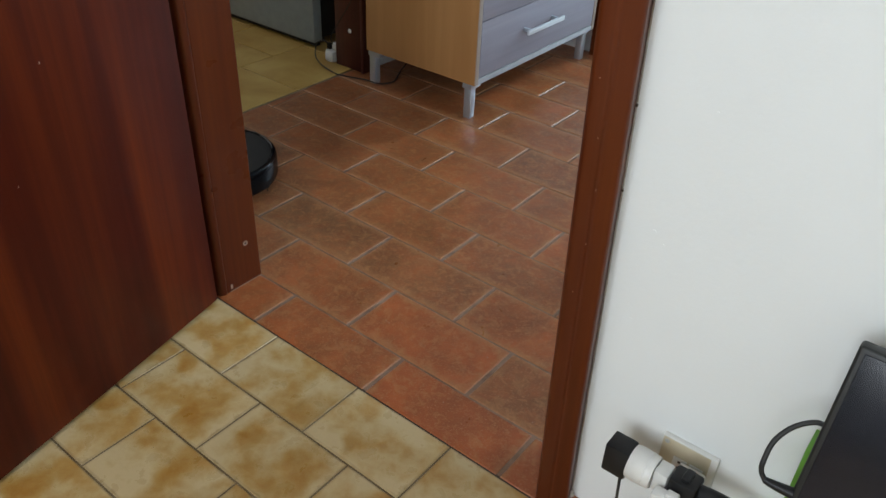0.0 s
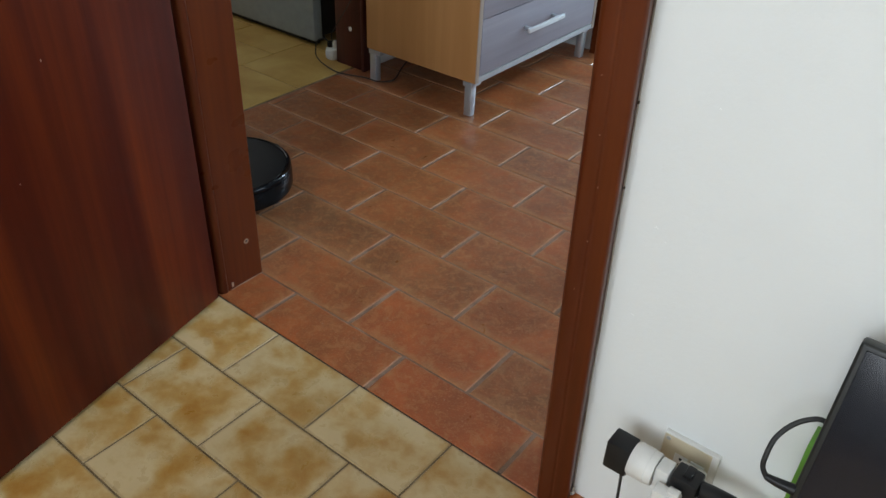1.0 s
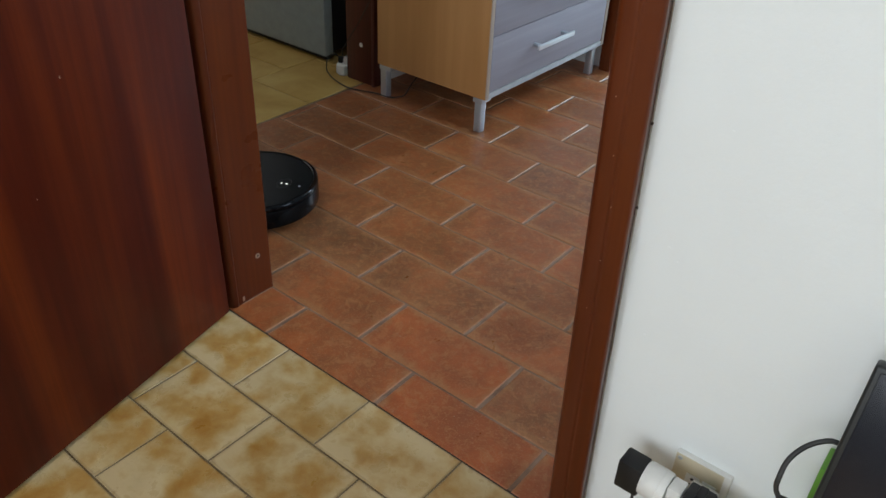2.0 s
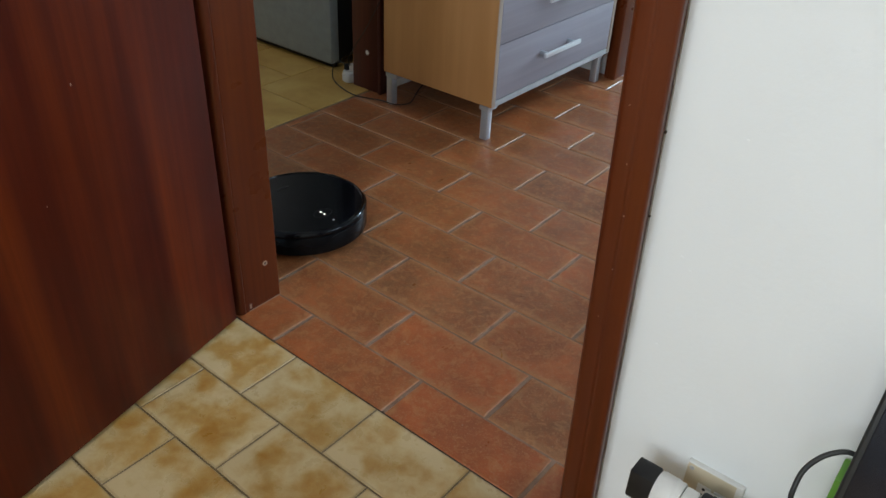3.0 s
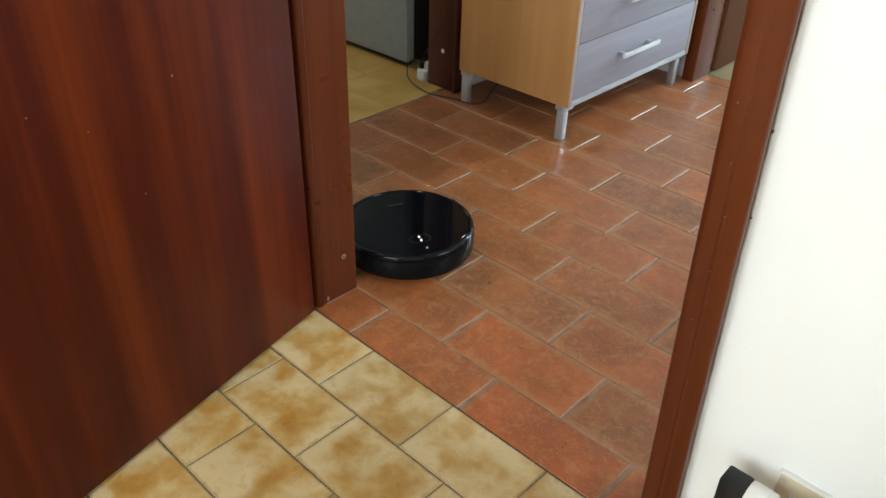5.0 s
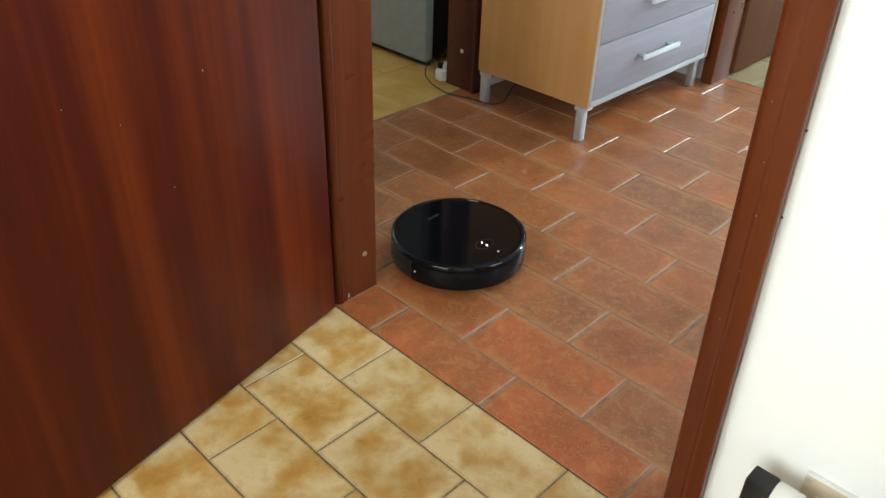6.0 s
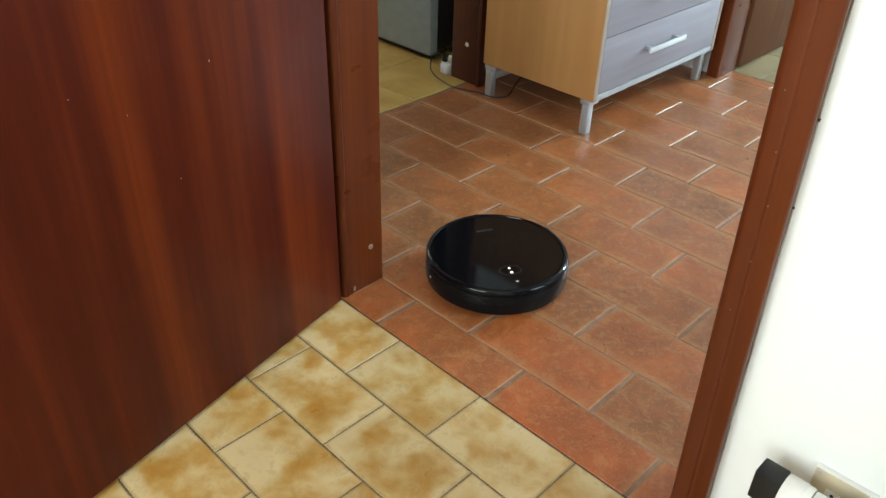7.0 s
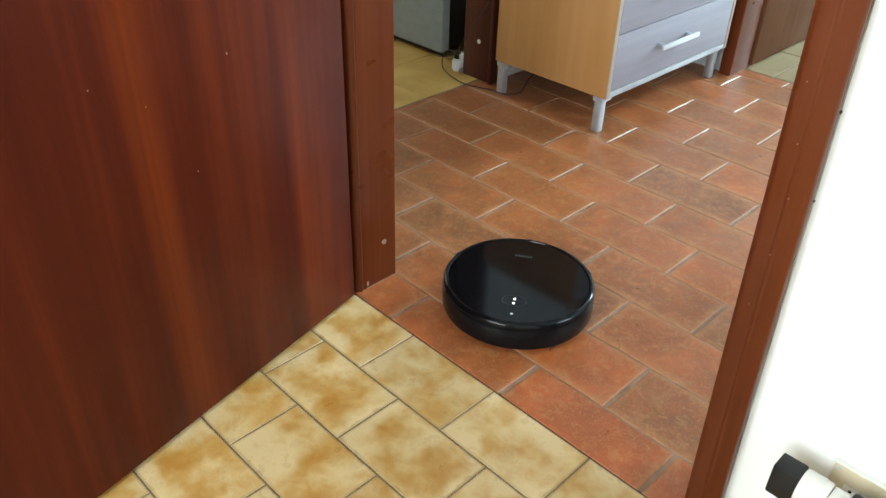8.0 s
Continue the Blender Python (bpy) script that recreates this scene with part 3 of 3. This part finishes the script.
# ---- socket, plugs and monitor by the white wall ----
socket = thing("wall_socket", "aged cream wall socket plate with two modules", "wall socket", pose(0.972, 0.05, 0.166))
part("plate", box(0.0, -0.009, 0.0, 0.082, 0.001, 0.075, bevel=0.0025), WHITE_PLASTIC, socket)
part("face", box(0.002, -0.0096, 0.002, 0.072, -0.0088, 0.073, bevel=0.0003), CREAM_PLASTIC, socket, "aged cream face")
for x in (0.022, 0.046):
    module = part("module", box(x, -0.0105, 0.010, x + 0.02, -0.0085, 0.046, bevel=0.0008), WHITE_PLASTIC, socket)
    for z in (0.017, 0.028, 0.039):
        part("hole", lathe([(0.0, 0.0), (0.0025, 0.0), (0.0025, 0.0006), (0.0, 0.0006)], steps=12, capped=False), RUBBER, module, "", pose(x + 0.01, -0.0103, z, 90, 0, 0))
part("screw", lathe([(0.0, 0.0), (0.004, 0.0), (0.0035, 0.0014), (0.0, 0.0018)], steps=16, capped=False), SATIN, socket, "small steel screw", pose(0.008, -0.0088, 0.066, 90, 0, 0))

tee = thing("plug_adapter", "white adapter plugged into the wall socket", "plug adapter", pose(1.0, 0.0, 0.2))
part("body", box(0.006, -0.0395, -0.030, 0.046, 0.0375, 0.012, bevel=0.004), WHITE_PLASTIC, tee)
part("outlet", box(0.002, -0.060, -0.028, 0.038, -0.040, 0.034, bevel=0.003), WHITE_PLASTIC, tee)
part("outlet_lip", box(0.020, -0.056, 0.0342, 0.036, -0.044, 0.042, bevel=0.0015), WHITE_PLASTIC, tee)
part("neck", box(-0.008, -0.034, 0.010, 0.012, -0.006, 0.046, bevel=0.003), WHITE_PLASTIC, tee)
part("round_adapter", lathe([(0.0, 0.0), (0.023, 0.0), (0.0245, 0.003), (0.0245, 0.010), (0.0252, 0.0108), (0.0252, 0.033), (0.0235, 0.036), (0.0, 0.036)], steps=40, capped=False), WHITE_PLASTIC, tee, "round white adapter",
     pose(-0.0085, -0.02, 0.027, 0, -90, 0))
charger = thing("power_adapter", "black power adapter block on a round white plug", "power adapter", pose(0.939, -0.02, 0.224))
part("block", box(-0.019, -0.017, -0.026, 0.0165, 0.017, 0.025, bevel=0.003), BLACK, charger)
part("cord", tube([(0.008, -0.008, -0.025), (0.010, -0.008, -0.05), (0.012, -0.004, -0.11), (0.014, 0.004, -0.17), (0.02, 0.012, -0.218), (0.06, 0.016, -0.2215)], 0.0022), RUBBER, charger)
plug_black = thing("power_plug", "black power plug with a thick cable", "plug", pose(1.032, -0.022, 0.233))
part("body", box(-0.0175, -0.017, -0.016, 0.020, 0.017, 0.020, bevel=0.004), BLACK, plug_black)
part("rib", box(-0.004, -0.010, 0.0195, 0.008, 0.012, 0.026, bevel=0.002), BLACK, plug_black)
part("grip", tube([(0.0195, 0.0, 0.004), (0.04, 0.006, 0.004), (0.064, 0.014, 0.0)], lambda u: 0.013 - 0.005 * u, 14), BLACK, plug_black)
part("cord", tube([(0.062, 0.014, 0.001), (0.085, 0.022, -0.006), (0.11, 0.034, -0.03), (0.115, 0.046, -0.1), (0.11, 0.05, -0.18), (0.10, 0.045, -0.2355), (0.04, 0.03, -0.2355)], 0.0052), RUBBER, plug_black)

monitor = thing("monitor", "small black monitor with a dark glossy screen", "monitor", pose(1.152, -0.095, 0))
LEAN = pose(0, 0, 0.2, -12, 0, 0)
part("bezel", box(0.0, 0.0, 0.0, 0.42, 0.022, 0.362, bevel=0.004, segments=3), BEZEL, monitor, "", LEAN)
part("screen", box(0.0075, -0.0018, 0.018, 0.4125, 0.001, 0.3555, bevel=0.001), SCREEN, monitor, "dark glossy screen", LEAN)
part("back_shell", box(0.03, 0.0215, 0.03, 0.39, 0.038, 0.33, bevel=0.008), BLACK, monitor, "", LEAN)
part("neck", box(0.17, 0.028, 0.012, 0.25, 0.046, 0.26, bevel=0.004), BLACK, monitor)
part("base", box(0.09, -0.05, 0.0, 0.33, 0.092, 0.014, bevel=0.005), BLACK, monitor)
carton = tagged(part("carton", box(1.145, 0.0, 0.0, 1.45, 0.044, 0.372, bevel=0.0015), GREEN), "bright green flat carton standing against the wall", "carton")
lead = thing("power_lead", "black cable looping into a barrel plug on the monitor", "cable", pose(1.12, -0.056, 0.35))
part("cord", tube([(0.060, 0.050, 0.072), (0.036, 0.042, 0.081), (0.022, 0.036, 0.083), (0.005, 0.026, 0.071), (-0.006, 0.011, 0.053), (-0.007, -0.004, 0.032), (-0.005, -0.004, 0.016), (0.002, -0.004, 0.005)], 0.0031), RUBBER, lead)
part("plug", tube([(0.001, -0.004, 0.006), (0.015, -0.003, 0.005), (0.0345, -0.002, 0.006)], lambda u: 0.0042 + 0.003 * u, 14), BLACK, lead)


# ---- robot vacuum ----
def robot_vacuum():
    r = thing("robot_vacuum", "glossy black round robot vacuum rolling over the tiles", "robot vacuum")
    part("chassis", lathe([(0.0, 0.012), (0.145, 0.012), (0.154, 0.018), (0.1555, 0.024), (0.1555, 0.066), (0.0, 0.066)], steps=96, capped=False), BLACK, r)
    part("bumper", lathe([(0.1562, 0.016), (0.161, 0.018), (0.163, 0.024), (0.163, 0.058), (0.161, 0.064), (0.1562, 0.066)], -88, 88, 72), SMOKED, r, "glossy smoked front bumper")
    part("rear_skirt", lathe([(0.1562, 0.016), (0.160, 0.018), (0.162, 0.024), (0.162, 0.060), (0.160, 0.065), (0.1562, 0.066)], 92, 268, 72), BLACK, r)
    part("rim", lathe([(0.1505, 0.0665), (0.1605, 0.0665), (0.1618, 0.070), (0.1612, 0.0745), (0.159, 0.0778), (0.1555, 0.0796), (0.1525, 0.0800), (0.1512, 0.0793), (0.1505, 0.0778)], steps=96, capped=False), GLOSS_BLACK, r, "rounded glossy rim")
    part("top_cover", lathe([(0.0, 0.0667), (0.1496, 0.0667), (0.1496, 0.0772), (0.1488, 0.0779), (0.0, 0.0786)], steps=96, capped=False), GLOSS_BLACK, r, "mirror-glossy black top cover")
    # raised lip of the bumper over the rim, with its clipped ends
    part("bumper_lip", lathe([(0.1556, 0.0797), (0.1592, 0.0779), (0.1614, 0.0747), (0.1622, 0.0700), (0.1636, 0.0700), (0.1630, 0.0752), (0.1602, 0.0790), (0.1560, 0.0808)], -62, 62, 60), GLOSS_BLACK, r, "raised smoked lip of the bumper")
    for a in (112, 178, 246):
        part("clip", box(-0.0016, -0.006, -0.0016, 0.0012, 0.006, 0.0016, bevel=0.0006), LOGO_GREY, r, "", pose(0, 0, 0, 0, 0, a) @ pose(0.1598, 0, 0.0772, 0, 40, 0))
    part("button", lathe([(0.0212, 0.0788), (0.0222, 0.0788), (0.0221, 0.0791), (0.0213, 0.0791), (0.0212, 0.0788)], steps=40, capped=False), LOGO_GREY, r, "ring of the power button", pose(0.083, 0, 0) @ Matrix.Diagonal((0.8, 1.15, 1, 1)))
    for x in (0.0755, 0.090):
        part("led", lathe([(0.0, 0.0788), (0.0021, 0.0788), (0.0018, 0.0794), (0.0, 0.0796)], steps=14, capped=False), LED, r, "glowing white light", pose(x, 0, 0))
    part("indicator", lathe([(0.0, 0.0788), (0.0028, 0.0788), (0.0024, 0.0794), (0.0, 0.0796)], steps=14, capped=False), DOT, r, "small pale indicator", pose(0.1255, 0, 0))
    # unreadable maker's mark
    for k in range(6):
        part("mark", box(-0.0035, -0.0022, 0.0787, 0.0035, 0.0022, 0.0790), LOGO_GREY, r, "", pose(-0.085, -0.0165 + 0.0066 * k, 0))
    for a in (84, -84):
        part("sensor", lathe([(0.0, 0.0), (0.0028, 0.0), (0.0022, 0.001), (0.0, 0.0012)], steps=12, capped=False), DOT, r, "", pose(0, 0, 0.045, 0, 0, a) @ pose(0.1625, 0, 0, 0, 90, 0))
    part("bumper_gap", box(-0.002, 0.157, 0.02, 0.002, 0.1625, 0.062), RUBBER, r)
    part("bumper_gap", box(-0.002, -0.1625, 0.02, 0.002, -0.157, 0.062), RUBBER, r)
    for y in (0.105, -0.105):
        part("wheel", lathe([(0.0, -0.008), (0.03, -0.008), (0.033, -0.004), (0.033, 0.004), (0.03, 0.008), (0.0, 0.008)], steps=28, capped=False), RUBBER, r, "", pose(0, y, 0.033, 90, 0, 0))
    part("caster", lathe([(0.0, -0.008), (0.009, -0.008), (0.011, 0.0), (0.009, 0.008), (0.0, 0.008)], steps=20, capped=False), RUBBER, r, "", pose(0.12, 0, 0.011, 90, 0, 0))
    brush = bmesh.new()
    tube_into(brush, [Vector((0, 0, 0)), Vector((0, 0, 0.006)), Vector((0, 0, 0.01))], 0.012, 14)
    for a in (0, 120, 240):
        for spread in (-4, 0, 4):
            c, s = math.cos(radians(a + spread)), math.sin(radians(a + spread))
            tube_into(brush, [Vector((0.008 * c, 0.008 * s, 0.004)), Vector((0.011 * c, 0.011 * s, -0.002)), Vector((0.014 * c, 0.014 * s, -0.0062))], 0.0005, 5)
    side_brush = part("side_brush", brush, RUBBER, r, "three-armed side brush", pose(0.115, 0.085, 0.0075))
    return r, side_brush


robot, side_brush = robot_vacuum()


# ---- tiles ----
TILE_MESHES = {}


def tile_mesh(w, d, mat, edge, drop):
    key = (round(w, 3), round(d, 3), mat.name)
    if key not in TILE_MESHES:
        bm = bmesh.new()
        rings = []
        for inset, z in ((0.0, -0.008), (0.0, -drop), (edge * 0.35, -drop * 0.3), (edge, 0.0)):
            a, b = w / 2 - inset, d / 2 - inset
            rings.append([bm.verts.new(p) for p in ((-a, -b, z), (a, -b, z), (a, b, z), (-a, b, z))])
        for low, top in zip(rings, rings[1:]):
            for k in range(4):
                bm.faces.new((low[k], low[(k + 1) % 4], top[(k + 1) % 4], top[k]))
        bm.faces.new(rings[-1])
        TILE_MESHES[key] = mesh_of("tile", bm, mat, False)
    return TILE_MESHES[key]


# redder by the threshold, browner behind: tile tones plus the daylight's sheen, set as redness
RED_TILES = {(0, -1): 0.6, (0, 0): 0.55, (0, 1): 1.0, (0, 2): 0.95, (1, -1): 0.5, (1, 0): 0.85, (1, 1): 0.3, (2, 0): 0.3, (2, 1): 0.55, (3, 0): 0.4, (4, 0): 0.5}


def lay(parent, mat, x0, x1, y0, y1, joint, edge, drop, uneven, bed=None, redness=0.0):
    """One tile that fills its cell but for half a joint on each side."""
    w, d = x1 - x0 - joint, y1 - y0 - (bed or joint)
    if w < 0.015 or d < 0.015:
        return
    ob = new("tile", tile_mesh(w, d, mat, edge, drop))
    ob.parent = parent
    ob.color = (redness, redness, redness, 1)
    tip = uneven * 40
    ob.matrix_basis = pose((x0 + x1) / 2, (y0 + y1) / 2, random.uniform(-uneven, 0), random.uniform(-tip, tip), random.uniform(-tip, tip), random.uniform(-tip, tip) * 3)


def courses(parent, mat, bounds, rows, length, offsets, joint, edge, drop, uneven, bed=None, first=0):
    """Running bond along x: rows are (y0, y1), each row shifted by the next offset."""
    left, right = bounds
    for n, (y0, y1) in enumerate(rows):
        off = offsets[n % len(offsets)]
        k = math.floor((left - off) / length)
        while off + k * length < right:
            lay(parent, mat, max(left, off + k * length), min(right, off + (k + 1) * length), y0, y1, joint, edge, drop, uneven, bed, RED_TILES.get((n + first, k), random.choice((0.2, 0.3, 0.4, 0.45, 0.6))))
            k += 1


random.seed(11)
lines = (-0.0018, 0.117, 0.275, 0.432, 0.584, 0.736, 0.896, 1.062, 1.236, 1.408, 1.585, 1.772, 1.93, 1.999)
rows = list(zip(lines, lines[1:]))
courses(floor_hall, RED, (-0.704, 2.49), rows[:7], 0.3135, (0.108, 0.265, 0.113, 0.267, 0.110, 0.266, 0.107), 0.0085, 0.0035, 0.0016, 0.0005, 0.0048)
courses(floor_hall, RED, (-0.704, 2.49), rows[7:], 0.322, (0.238, 0.077, 0.239, 0.067, 0.236, 0.072), 0.0075, 0.004, 0.0018, 0.0005, None, 7)
courses(floor_room, YELLOW, (-0.6, 2.4), [(-0.0012 - 0.1464 * (k + 1), -0.0012 - 0.1464 * k) for k in range(17)], 0.2258, (0.183, 0.298), 0.0034, 0.0022, 0.0016, 0.0002)
for column in range(6):
    shift = 0.885 if column % 2 == 0 else 0.737
    for k in range(-5, 5):
        lay(floor_kitchen, GOLD, -0.711 - 0.295 * (column + 1), -0.711 - 0.295 * column, shift + 0.297 * k, shift + 0.297 * (k + 1), 0.004, 0.002, 0.0015, 0.0002)
courses(floor_far, PALE, (-0.6, 2.2), [(2.005 + 0.297 * k, 2.005 + 0.297 * (k + 1)) for k in range(10)], 0.297, (0.0, 0.15), 0.004, 0.002, 0.0015, 0.0002)


# ---- crumbs on the floor ----
random.seed(21)
crumbs = bmesh.new()
for k in range(46):
    x, y, size = random.uniform(-0.1, 0.75), random.uniform(-0.7, 0.9), random.uniform(0.0006, 0.0013)
    bmesh.ops.create_icosphere(crumbs, subdivisions=1, radius=size, matrix=pose(x, y, size * 0.6, random.uniform(0, 90), 0, random.uniform(0, 90)) @ Matrix.Diagonal((1.5, 0.9, 0.6, 1)))
tagged(part("crumbs", crumbs, PUTTY), "pale crumbs and dust specks on the tiles", "crumbs", kind="stuff")


# ---- what moves ----
def motions():
    rows = [(0.0, -0.424, 0.324, -15), (0.3, -0.384, 0.314, -16), (0.6, -0.352, 0.305, -20), (1.0, -0.347, 0.305, -26), (1.3, -0.351, 0.305, -7), (1.5, -0.355, 0.313, 14.5),
            (1.8, -0.348, 0.326, 26), (2.0, -0.317, 0.332, 23.5), (2.2, -0.288, 0.338, 18), (3.3, -0.145, 0.350, -13.5), (3.5, -0.122, 0.345, -19.3), (4.0, -0.066, 0.318, -31.4),
            (4.5, -0.036, 0.300, -41), (4.7, -0.044, 0.306, -38), (5.2, -0.040, 0.322, -12), (5.8, 0.017, 0.332, 4.7), (6.0, 0.042, 0.336, 0.6), (6.5, 0.108, 0.330, -13.6),
            (7.0, 0.171, 0.308, -28.3), (7.5, 0.224, 0.274, -41.5), (8.0, 0.267, 0.226, -56.1)]
    walk(robot, [(t, pose(x, y, 0, 0, 0, a)) for t, x, y, a in rows])
    walk(side_brush, [(0.1 * k, pose(0.115, 0.085, 0.0075, 0, 0, -75 * k)) for k in range(81)])


motions()
